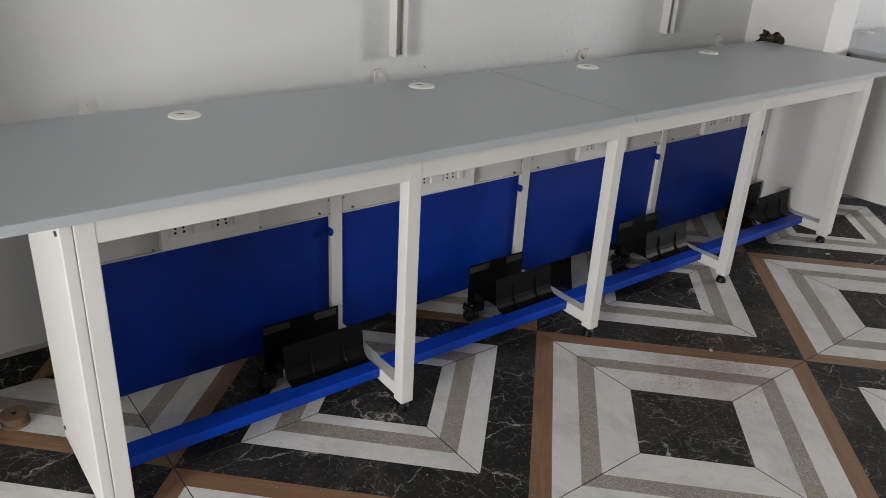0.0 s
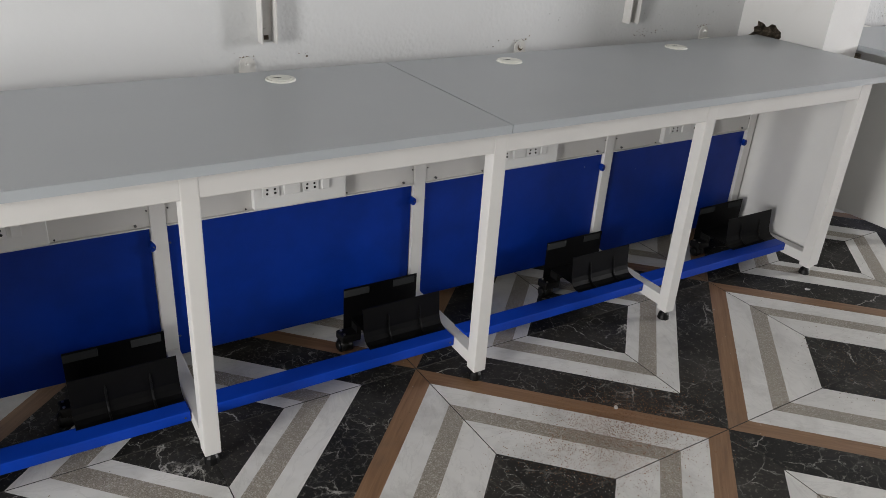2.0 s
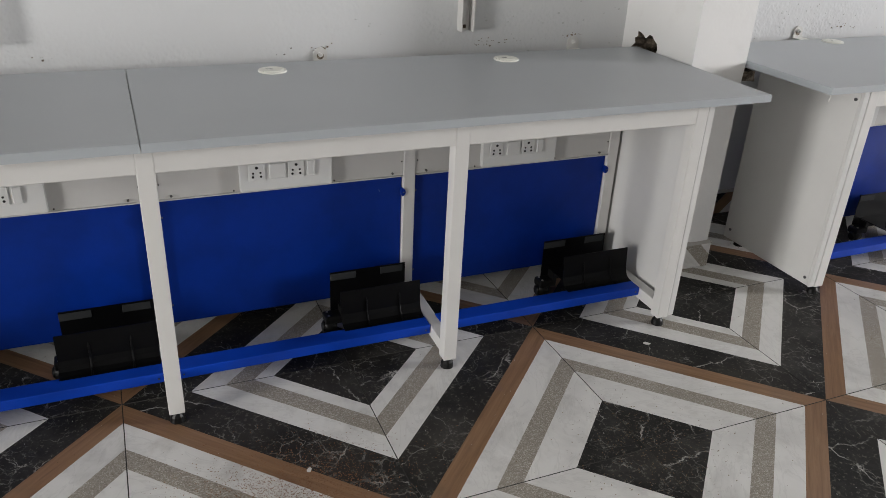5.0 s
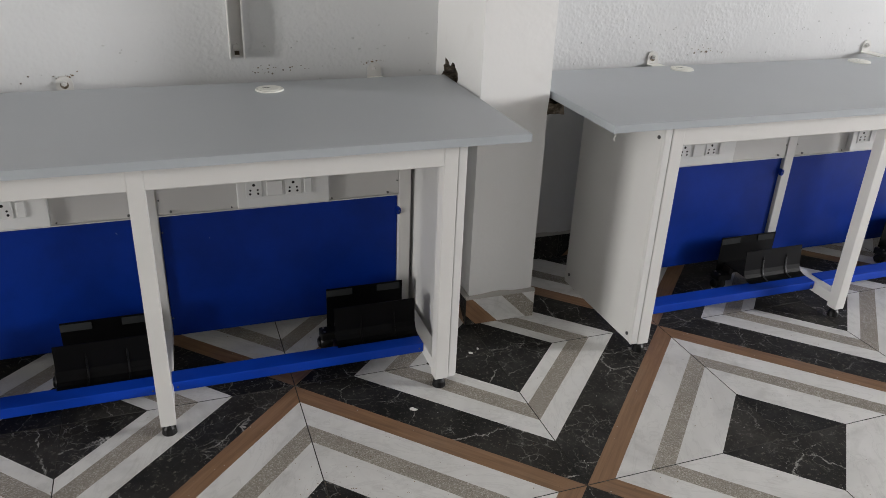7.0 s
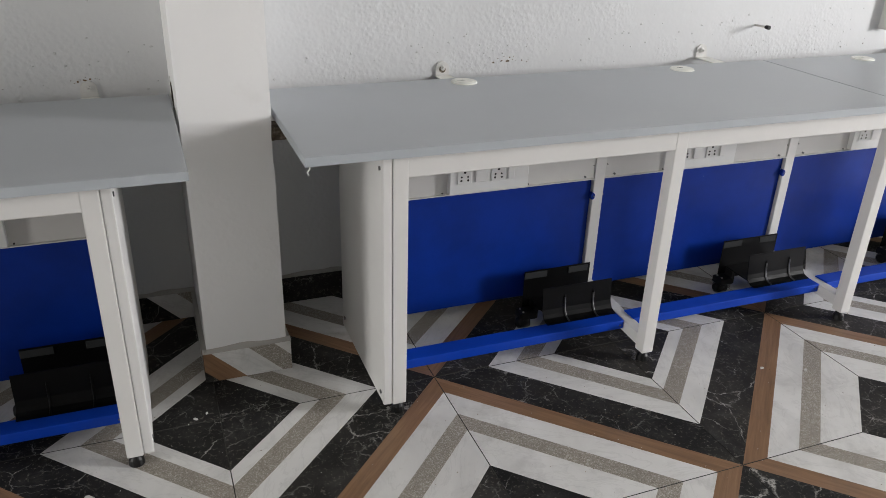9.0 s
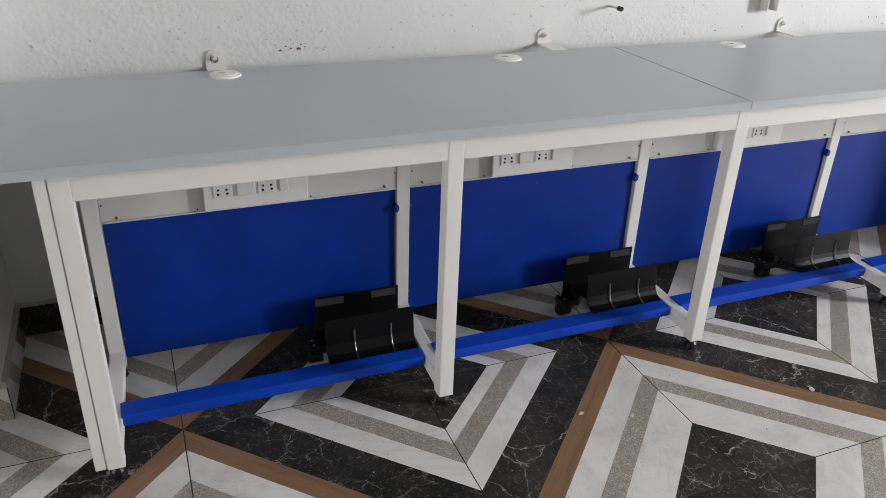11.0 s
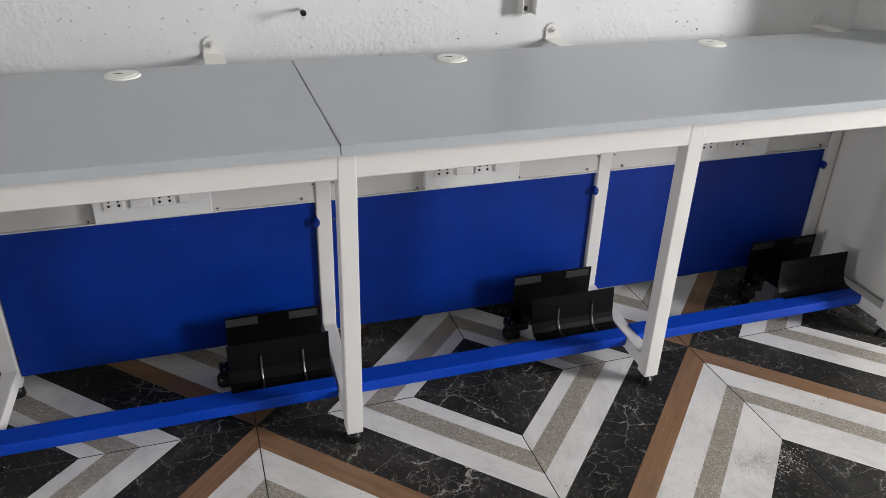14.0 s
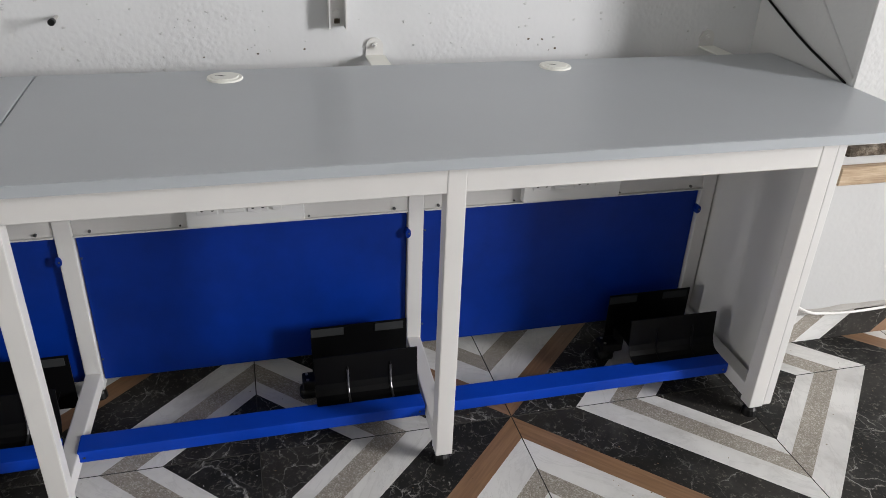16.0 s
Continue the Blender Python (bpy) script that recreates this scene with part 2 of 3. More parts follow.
def part(name, bm, mat, parent=None, label="", smooth=False):
    ob = new(name, mesh_of(name, bm, mat, smooth=smooth))
    if parent is not None:
        ob.parent = parent
    if label:
        ob["label"] = label
    return ob


def structure(name, bm, mat, label, category):
    return tagged(part(name, bm, mat), label, category, kind="structure")


def thing(name, at, label, category, group=""):
    ob = new(name)
    ob.location = at
    ob.empty_display_size = 0.1
    return tagged(ob, label, category, group)


def sheet(outline, depth, axis):
    """A plate: a closed outline of 2D points, given thickness along an axis."""
    bm = bmesh.new()
    lay = {"y": lambda p, d: (p[0], d, p[1]), "x": lambda p, d: (d, p[0], p[1]), "z": lambda p, d: (p[0], p[1], d)}[axis]
    a = [bm.verts.new(lay(p, 0)) for p in outline]
    b = [bm.verts.new(lay(p, depth)) for p in outline]
    bm.faces.new(a), bm.faces.new(b[::-1])
    for i in range(len(a)):
        j = (i + 1) % len(a)
        bm.faces.new((a[j], a[i], b[i], b[j]))
    bmesh.ops.recalc_face_normals(bm, faces=bm.faces)
    return bm


def tube(name, points, r, mat, parent=None):
    cu = bpy.data.curves.new(name, "CURVE")
    cu.dimensions, cu.bevel_depth, cu.bevel_resolution = "3D", r, 3
    sp = cu.splines.new("BEZIER")
    sp.bezier_points.add(len(points) - 1)
    for bp, p in zip(sp.bezier_points, points):
        bp.co, bp.handle_left_type, bp.handle_right_type = p, "AUTO", "AUTO"
    ob = new(name, cu)
    cu.materials.append(mat)
    if parent is not None:
        ob.parent = parent
    return ob


# ---- the room ----
structure("ground_slab", one(X0 - 0.2, X1 + 0.2, Y0 - 0.2, YW + 0.2, -0.2, -0.004), grout, "dark grout bed under the patterned floor tiles", "floor")
structure("wall_north", one(X0 - 0.2, X1 + 0.2, YW, YW + 0.2, -0.004, ZC), wall_paint, "white painted rough plaster wall behind the benches", "wall")
# out of view; its dark colour keeps bounce light low
structure("ceiling", one(X0 - 0.2, X1 + 0.2, Y0 - 0.2, YW + 0.2, ZC, ZC + 0.15), low_bounce_paint, "unseen ceiling over the room, darkened to cut bounce light", "ceiling")


def wall_with_opening(name, along, at, thick, lo, hi, a, b, sill, head, label):
    bm = bmesh.new()
    for p, q, z0, z1 in ((lo, a, 0, ZC), (b, hi, 0, ZC), (a, b, 0, sill), (a, b, head, ZC)):
        z0 = z0 - 0.004 if z0 == 0 else z0
        if along == "y":
            box(bm, at, at + thick, p, q, z0, z1)
        else:
            box(bm, p, q, at, at + thick, z0, z1)
    structure(name, bm, low_bounce_paint, label, "wall")


# walls out of view, in the dark paint that limits bounce
wall_with_opening("wall_west", "y", X0 - 0.2, 0.2, Y0, YW, -0.1, 1.0, 0.20, 1.84, "unseen end wall darkened to cut bounce light, with a window opening")
wall_with_opening("wall_east", "y", X1, 0.2, Y0, YW, -1.15, -0.15, 1.08, 2.68, "unseen end wall darkened to cut bounce light, with a window opening")
# unseen wall; its opening is added for the fill lamp
wall_with_opening("wall_south", "x", Y0 - 0.2, 0.2, X0, X1, 4.4, 8.8, 1.05, 2.45, "unseen wall darkened to cut bounce light, with an added opening for fill")

# column between the benches, with a broken hole in its side
CX0, CX1, CY = 3.372, 3.592, 2.505


def column_mesh():
    bm = bmesh.new()
    rng = random.Random(4)
    hy, hz, n = 2.765, 0.757, 24
    ring, hole, deep = [], [], []
    ylo, yhi, zlo, zhi = CY, YW, -0.004, ZC
    for i in range(n):
        a = 2 * math.pi * i / n
        c, s = math.cos(a), math.sin(a)
        kx = ((yhi if c > 0 else ylo) - hy) / c if abs(c) > 1e-6 else 1e9
        kz = ((zhi if s > 0 else zlo) - hz) / s if abs(s) > 1e-6 else 1e9
        k = min(kx, kz)
        ring.append(bm.verts.new((CX0, hy + k * c, hz + k * s)))
        j = rng.uniform(0.62, 1.22)
        q = 1 / max(abs(c) / 0.066, abs(s) / 0.036)
        hole.append(bm.verts.new((CX0, hy + q * c * j, hz + q * s * j)))
        deep.append(bm.verts.new((CX0 + rng.uniform(0.035, 0.07), hy + q * c * j * 0.8, hz + q * s * j * 0.8)))
    for i in range(n):
        j = (i + 1) % n
        bm.faces.new((ring[i], ring[j], hole[j], hole[i]))
        p, q = ring[i].co, ring[j].co
        if abs(p.y - q.y) > 1e-6 and abs(p.z - q.z) > 1e-6:
            corner = bm.verts.new((CX0, yhi if max(p.y, q.y) > hy else ylo, zhi if max(p.z, q.z) > 2 else zlo))
            bm.faces.new((ring[i], corner, ring[j]))
        f = bm.faces.new((hole[i], hole[j], deep[j], deep[i]))
        f.material_index = 1
    mid = bm.verts.new((CX0 + 0.06, hy, hz))
    for i in range(n):
        f = bm.faces.new((deep[i], deep[(i + 1) % n], mid))
        f.material_index = 1
    # front and right faces, with a slightly uneven right edge
    steps = 60
    fl, fr, br = [], [], []
    for i in range(steps + 1):
        z = zlo + (zhi - zlo) * i / steps
        wob = 0.0025 * noise.noise((0, 0, z * 6)) - (0.003 if 0.3 < z < 0.34 or 0.63 < z < 0.7 else 0)
        fl.append(bm.verts.new((CX0, CY, z)))
        fr.append(bm.verts.new((CX1 + wob, CY, z)))
        br.append(bm.verts.new((CX1, YW, z)))
    for i in range(steps):
        bm.faces.new((fl[i], fr[i], fr[i + 1], fl[i + 1]))
        bm.faces.new((fr[i], br[i], br[i + 1], fr[i + 1]))
    bmesh.ops.recalc_face_normals(bm, faces=bm.faces)
    return bm


col = new("column", mesh_of("column", column_mesh(), column_paint, rubble))
tagged(col, "white painted square column with a broken plaster hole in its side", "column", kind="structure")

# pier that closes the wall past the second bench
PX, PY = 7.236, 2.468
structure("pier_west", one(X0, -0.22, PY, YW, -0.004, ZC, bevel=0.004), rough_paint, "white plastered wall pier past the bench end", "wall")
structure("pier", one(PX, X1, PY, YW, -0.004, ZC, bevel=0.004), rough_paint, "white coarse plastered wall pier beside the bench end", "wall")


# ---- benches ----
Spec = collections.namedtuple("Spec", "zt zb apron front back dz shift end_shift panel_back")
BENCH_A = Spec(0.7495, 0.7280, 0.666, 2.148, 2.790, -0.0165, 0.010, 0.004, 2.54)   # desktop top and underside, apron, depth, strip height
BENCH_B = Spec(0.7510, 0.7295, 0.669, 2.160, 2.775, -0.0105, 0.015, 0.011, 2.63)
YF, LEG = 2.192, 0.038         # front of the legs, their width
YB = 2.580                     # front of the back legs


def leg_front(run, x, b):
    part("leg", one(x - LEG / 2, x + LEG / 2, YF, YF + LEG, 0.032, b.zb - 0.001, bevel=0.003, segs=2), white_steel, run)
    foot = part("levelling_foot", rods(((x, YF + 0.02, 0), (x, YF + 0.02, 0.016), 0.019, 0.017), ((x, YF + 0.02, 0.016), (x, YF + 0.02, 0.026), 0.017, 0.010)), black_plastic, run, "black rubber levelling foot")
    part("bolt", rods(((x, YF + 0.02, 0.024), (x, YF + 0.02, 0.034), 0.005)), chrome, foot)


def leg_back(run, x, b, shift):
    """Back leg, a little out of line with the front one, and the rail between them near the floor."""
    xb = x + shift
    part("back_leg", one(xb - LEG / 2, xb + LEG / 2, YB, YB + LEG, 0.032, b.zb - 0.001, bevel=0.003, segs=2), white_steel, run)
    part("levelling_foot", rods(((xb, YB + 0.02, 0), (xb, YB + 0.02, 0.016), 0.019, 0.017), ((xb, YB + 0.02, 0.016), (xb, YB + 0.02, 0.033), 0.017, 0.010)), black_plastic, run, "black rubber levelling foot")
    w = LEG / 2 - 0.001
    rail = one(x - w, x + w, YF + LEG - 0.002, YB + 0.002, 0.045, 0.083, bevel=0.003, segs=2)
    for v in rail.verts:
        v.co.x += shift * (v.co.y - YF - LEG) / (YB - YF - LEG)
    part("floor_rail", rail, white_steel, run)


def socket_face(parent, x, z, y):
    plate = part("socket", one(x - 0.023, x + 0.023, y - 0.003, y, z - 0.024, z + 0.024, bevel=0.0015), plastic_white, parent, "white five-pin socket")
    pins = ((0, 0.013, 0.0042), (-0.010, -0.002, 0.003), (0.010, -0.002, 0.003), (-0.011, -0.013, 0.0034), (0.011, -0.013, 0.0034))
    for dx, dz, r in pins:
        part("pin_hole", rods(((x + dx, y - 0.0036, z + dz), (x + dx, y - 0.002, z + dz), r), sides=10), dark_hole, plate)


def switch_face(parent, x, z, y, wide):
    part("switch", one(x - wide / 2, x + wide / 2, y - 0.0055, y, z - 0.022, z + 0.022, bevel=0.002), plastic_white, parent)


def bay(run, xa, xb, spec, shift_b):
    """One bay between two frames, whose legs stand at xa and xb."""
    dz, zb = spec.dz, spec.zb
    a, b = xa + LEG / 2, xb - LEG / 2              # between the front legs
    c, d = a + spec.shift, b + shift_b          # between the back legs
    part("apron", one(a - 0.002, b + 0.002, YF + 0.0012, YF + 0.026, spec.apron, zb - 0.001, bevel=0.002), white_steel, run)
    strip = part("back_strip", one(c + 0.0004, d - 0.0004, YB + 0.004, YB + 0.022, 0.462 + dz, zb - 0.001, bevel=0.001), strip_grey, run, "pale grey steel service strip")
    part("lip", one(c + 0.001, d - 0.001, YB - 0.003, YB + 0.006, 0.4588 + dz, 0.462 + dz, bevel=0.0008), white_steel, strip)
    for x in (c + 0.035, d - 0.035):
        part("screw", rods(((x, YB - 0.001, 0.470 + dz), (x, YB + 0.005, 0.470 + dz), 0.0034)), worn_steel, strip)
    for x in (c + 0.006, d - 0.006):
        part("screw", rods(((x, YB + 0.001, 0.505 + dz), (x, YB + 0.005, 0.505 + dz), 0.0019), sides=8), black_plastic, strip)
    xm = (xa + xb) / 2 + spec.shift - 0.004
    for x in (xm - 0.145, xm + 0.14):
        part("screw", rods(((x, YB + 0.001, 0.467 + dz), (x, YB + 0.005, 0.467 + dz), 0.0022), sides=8), black_plastic, strip)
    sock = part("socket_box", one(xm - 0.129, xm + 0.129, YB - 0.016, YB + 0.004, 0.467 + dz, 0.557 + dz, bevel=0.002), plastic_white, run, "white plastic switch and socket box")
    y = YB - 0.016
    socket_face(sock, xm - 0.083, 0.522 + dz, y)
    switch_face(sock, xm - 0.026, 0.522 + dz, y, 0.046)
    socket_face(sock, xm + 0.026, 0.522 + dz, y)
    switch_face(sock, xm + 0.068, 0.522 + dz, y, 0.022)
    panel = part("modesty_panel", one(c + 0.002, d - 0.002, YB + 0.012, YB + 0.020, 0.055, 0.4585 + dz, bevel=0.0015), blue_panel, run, "deep blue painted steel back panel")
    for z in (0.390, 0.115):
        part("screw", rods(((c + 0.006, YB + 0.009, z), (c + 0.006, YB + 0.013, z), 0.0026), sides=8), worn_steel, panel)
    ear = [(0.0, -0.012), (0.004, -0.0115), (0.009, -0.007), (0.0105, 0.0), (0.009, 0.007), (0.004, 0.0115), (0.0, 0.012), (-0.004, 0.0)]
    tab = part("tab", sheet([(d - 0.004 + x, 0.392 + z) for x, z in ear], 0.014, "y"), blue_panel, panel)
    tab.location = (0, YB - 0.004, 0)
    part("screw", rods(((d + 0.001, -0.0015, 0.392), (d + 0.001, 0.001, 0.392), 0.0022), sides=8), worn_steel, tab)
    bar = part("foot_bar", one(a - 0.001, b + 0.001, 2.302, 2.358, 0.058, 0.087, bevel=0.003, segs=2), blue_bar, run, "bright blue painted foot bar")
    for x in (a + 0.012, b - 0.012):
        part("screw", rods(((x, 2.3005, 0.071), (x, 2.303, 0.071), 0.0025), sides=8), worn_steel, bar)


def side_panel(run, x, s, yb, zb):
    """Folded end panel on the outer side (s) of the end frame: a sheet with a flange in front."""
    x0, x1 = sorted((x + s * 0.035, x + s * 0.043))
    p = part("side_panel", one(x0, x1, YF + 0.014, yb, 0.036, zb - 0.001, bevel=0.003, segs=3), white_board, run, "white steel end panel with folded edges")
    f0, f1 = sorted((x + s * (LEG / 2 + 0.0007), x + s * 0.0435))
    part("front_flange", one(f0, f1, YF + 0.002, YF + 0.014, 0.034, zb - 0.001, bevel=0.004, segs=3), white_board, p)
    xo = x1 if s > 0 else x0
    for y, z in ((YF + 0.028, 0.690), (YF + 0.028, 0.062), (yb - 0.03, 0.075)):
        part("screw", rods(((xo - 0.001 * s, y, z), (xo + 0.003 * s, y, z), 0.0055), sides=10), worn_steel, p)


def grommet(run, x, y, zt):
    ring = part("grommet", rods(((x, y, zt), (x, y, zt + 0.004), 0.040, 0.038), sides=32), ivory, run, "off-white plastic cable grommet")
    part("cap", rods(((x, y, zt + 0.004), (x, y, zt + 0.006), 0.031, 0.029), sides=32), ivory, ring)
    part("slot", sheet([(x - 0.020, y + 0.004), (x - 0.004, y - 0.003), (x + 0.002, y - 0.002), (x - 0.006, y + 0.003)], 0.0007, "z"), grey_pad, ring, "dark cable slot").location = (0, 0, zt + 0.0057)


def bench(legs, tops, grommets, label, b):
    run = thing("workbench", (0, 0, 0), label, "workbench", "benches along the wall")
    for x0, x1 in tops:
        top = part("desktop", one(x0 + 0.0022, x1 - 0.0022, b.front + 0.0025, b.back, b.zb, b.zt, bevel=0.0012), laminate, run, "grey laminate desktop board")
        part("edge_band", one(x0 + 0.0010, x1 - 0.0010, b.front, b.front + 0.0025, b.zb + 0.0005, b.zt - 0.0007), edge_band, top, "pale blue-grey edge band")
        for x, xi in ((x0 + 0.0010, x0 + 0.0022), (x1 - 0.0022, x1 - 0.0010)):
            part("edge_band", one(x, xi, b.front + 0.0025, b.back, b.zb + 0.0005, b.zt - 0.0007), edge_band, top, "pale blue-grey edge band")
    for x in legs:
        leg_front(run, x, b), leg_back(run, x, b, b.end_shift if x == legs[-1] else b.shift)
    for xa, xb in zip(legs, legs[1:]):
        bay(run, xa, xb, b, b.end_shift if xb == legs[-1] else b.shift)
    side_panel(run, legs[0], -1, b.panel_back, b.zb), side_panel(run, legs[-1], 1, 2.65, b.zb)
    for x, y in grommets:
        grommet(run, x, y, b.zt)
    return run


LEGS_A = [0.237, 0.972, 1.707, 2.442, 3.172]
LEGS_B = [3.833, 4.614, 5.394, 6.176, 6.969]
bench(LEGS_A, [(0.06, 1.702), (1.702, 3.366)], [(0.605, 2.676), (1.346, 2.692), (2.079, 2.690), (2.806, 2.695)],
      "long white steel workbench with grey top and blue back panels", BENCH_A)
bench(LEGS_B, [(3.604, 5.377), (5.377, 7.226)], [(4.202, 2.718), (4.985, 2.713), (5.776, 2.705), (6.565, 2.712)],
      "long white steel workbench with grey top beside the column", BENCH_B)


# ---- computer holders on the foot bars ----
def holder(x, rib_steel):
    """x: the right end."""
    h = thing("computer_holder", (x, 2.39, 0.0), "black steel adjustable computer holder on the blue foot bar", "computer holder", "holders under the benches")
    w = 0.241
    prof = [(-0.045, 0.0875), (-0.030, 0.089), (-0.018, 0.094), (-0.010, 0.104), (-0.005, 0.118), (0.003, 0.188)]
    back = [(p[0] + 0.0025, p[1]) for p in prof[::-1]]
    bm = sheet(prof + back, -w, "x")
    part("front_plate", bm, black_steel, h)
    for dx in (-0.165, -0.065):
        ln = [(dx, -0.043, 0.0885), (dx, -0.030, 0.0905), (dx, -0.019, 0.0955), (dx, -0.0115, 0.105), (dx, -0.0065, 0.118), (dx, -0.0025, 0.152)]
        bm = bmesh.new()
        for p, q in zip(ln, ln[1:]):
            rod(bm, p, q, 0.0028, sides=8)
        rib = part("rib", bm, rib_steel, h, "worn pressed rib" if rib_steel is worn_steel else "")
        part("rib_end", rods(((dx, -0.0025, 0.151), (dx, -0.0015, 0.160), 0.0028, 0.0010), sides=8), black_steel, rib)
    part("back_plate", one(-w + 0.006, 0.003, 0.138, 0.1405, 0.03, 0.179), black_steel, h)
    for x0, x1 in ((-w + 0.006, -0.155), (-0.078, -0.006)):
        part("pad", one(x0, x1, 0.1355, 0.138, 0.153, 0.175, bevel=0.001), grey_pad, h, "dark grey foam pad")
    part("tray", one(-w + 0.03, -0.03, -0.028, 0.138, 0.0785, 0.0815), black_steel, h)
    base = part("clamp_block", one(-w - 0.022, -w + 0.040, 0.088, 0.134, 0.030, 0.056, bevel=0.007, segs=3), black_plastic, h)
    for dy in (0.098, 0.122):
        part("screw", rods(((-w - 0.010, dy, 0.055), (-w - 0.010, dy, 0.0585), 0.0036), sides=10), chrome, base)
    part("knob", rods(((-w - 0.024, 0.104, 0.020), (-w + 0.012, 0.104, 0.020), 0.0195), ((-w - 0.030, 0.104, 0.020), (-w - 0.024, 0.104, 0.020), 0.012, 0.0185), sides=18), black_plastic, h, smooth=True)
    part("upright", one(-w + 0.026, -w + 0.040, 0.092, 0.128, 0.050, 0.079), black_plastic, h)
    part("hanger", one(-0.060, -0.036, 0.100, 0.128, 0.040, 0.079, bevel=0.003), black_plastic, h)
    return h


for legs, rib_steel in ((LEGS_A, black_steel), (LEGS_B, worn_steel)):
    first = holder(legs[1] - 0.0195, rib_steel)
    for lx in legs[2:-1]:
        copy_thing(first, pose(lx - 0.0195, 2.39, 0.0))
    holder(legs[-1] - 0.0195, black_steel)


# ---- fittings on the wall ----
def lug(x, z, foot, bare):
    """Painted steel lug bolted to the wall, with its foot towards the bench."""
    h = thing("wall_bracket", (x, YW, z), "white painted steel lug bolted to the wall behind the bench", "bracket", "brackets along the wall")
    out = [(-0.022, -0.028), (0.022, -0.028), (0.022, 0.0)]
    out += [(0.022 * math.cos(a), 0.022 * math.sin(a)) for a in [math.pi * i / 10 for i in range(1, 10)]] + [(-0.022, 0.0)]
    part("plate", sheet(out, -0.006, "y"), white_steel, h)
    part("foot", one(-0.024, 0.026, -foot, -0.006, -0.026, -0.022, bevel=0.001), ivory, h)
    part("slot", sheet([(0.011 * math.cos(a), 0.011 * math.sin(a) - 0.003) for a in [math.pi * i / 8 for i in range(16)]], -0.0066, "y"), rubble if bare else white_steel, h, "rusty bolt hole" if bare else "")
    part("bolt", rods(((0, -0.005, 0.002), (0, -0.012, 0.002), 0.0085), ((0, -0.012, 0.002), (0, -0.020, 0.001), 0.004), sides=6), white_steel, h)
    return h


for x, z, foot, bare in ((0.428, 0.747, 0.05, False), (1.322, 0.746, 0.05, False), (2.264, 0.744, 0.05, True), (3.162, 0.752, 0.05, False),
                         (4.196, 0.757, 0.10, True), (5.194, 0.771, 0.112, False), (6.144, 0.769, 0.112, False), (7.088, 0.770, 0.112, False)):
    lug(x, z, foot, bare)


def wall_rail(x, z, label):
    """Slotted upright channel screwed to the wall."""
    h = thing("wall_upright", (x, YW, z), label, "wall rail", "uprights on the wall")
    top = 1.5
    part("web", one(-0.0215, 0.0215, -0.004, 0.0, 0, top), white_steel, h)
    part("flange", one(-0.0215, -0.0185, -0.038, -0.004, 0, top), white_steel, h)
    part("flange", one(0.018, 0.0215, -0.042, -0.004, 0, top), white_steel, h)
    for dz in (0.03, 0.16, 0.60, 1.20):
        part("bolt", rods(((0, -0.010, dz), (0, -0.004, dz), 0.010), sides=6), white_steel, h)
    part("slot", one(-0.006, 0.008, -0.0048, -0.004, 0.006, 0.018), rubble, h, "rusty open slot")
    return h


wall_rail(1.378, 0.806, "white painted slotted steel upright screwed to the wall")
wall_rail(2.741, 0.804, "white painted slotted steel upright screwed to the wall")
wall_rail(6.050, 0.821, "grey-white slotted steel upright screwed to the wall")

hook = thing("wall_bolt", (5.420, YW, 0.852), "bare steel bolt with a black cap in the wall", "bolt")
part("shank", rods(((0, 0, 0), (0.0, -0.062, 0.002), 0.004)), chrome, hook)
part("cap", rods(((0.0, -0.054, 0.0015), (0.0, -0.070, 0.002), 0.0075)), black_plastic, hook)

# black cable down the pier's side and white cable along its foot
wire = thing("black_cable", (0, 0, 0), "black cable slanting down the pier to the desktop", "cable")
tube("sheath", [(PX - 0.005, 2.886, 0.897), (PX - 0.006, 2.80, 0.860), (PX - 0.005, 2.655, 0.802), (PX - 0.005, 2.56, 0.772), (PX - 0.005, 2.49, 0.750)], 0.0032, cable_black, wire)
wire2 = thing("white_cable", (0, 0, 0), "thin white cable along the skirting of the pier", "cable")
tube("sheath", [(7.20, 2.50, 0.17), (7.26, PY - 0.03, 0.125), (7.35, PY - 0.03, 0.103), (7.45, PY - 0.03, 0.098), (7.60, PY - 0.03, 0.104), (8.3, PY - 0.03, 0.11)], 0.004, cable_white, wire2)

ridge = thing("painted_cable", (0, 0, 0), "thin cable painted over white on the side of the pier", "cable")
tube("sheath", [(PX - 0.001, 2.745, 1.01), (PX - 0.001, 2.644, 0.917), (PX - 0.001, 2.552, 0.834), (PX - 0.001, 2.476, 0.765)], 0.0035, rough_paint, ridge)

# wooden battens fixed across the pier
for z0, z1, x0, mat in ((0.572, 0.596, 7.262, rubble), (0.493, 0.543, 7.258, raw_timber)):
    tagged(part("batten", one(x0, 8.6, PY - 0.022, PY, z0, z1, bevel=0.003), mat), "rough wooden batten nailed across the pier", "batten", "battens on the pier")

# wooden reel
reel_wood = coated("brown_turned_wood", (0.20, 0.125, 0.08), 0.6, 0.3)
reel = thing("wooden_reel", (0.112, 2.705, 0), "small brown wooden reel lying on the floor", "reel")
part("disc", rods(((0, 0, 0), (0, 0, 0.008), 0.034), ((0, 0, 0.008), (0, 0, 0.022), 0.030), ((0, 0, 0.022), (0, 0, 0.030), 0.034), sides=28), reel_wood, reel)
part("hub_hole", rods(((0, 0, 0.0295), (0, 0, 0.0306), 0.006)), dark_hole, reel)


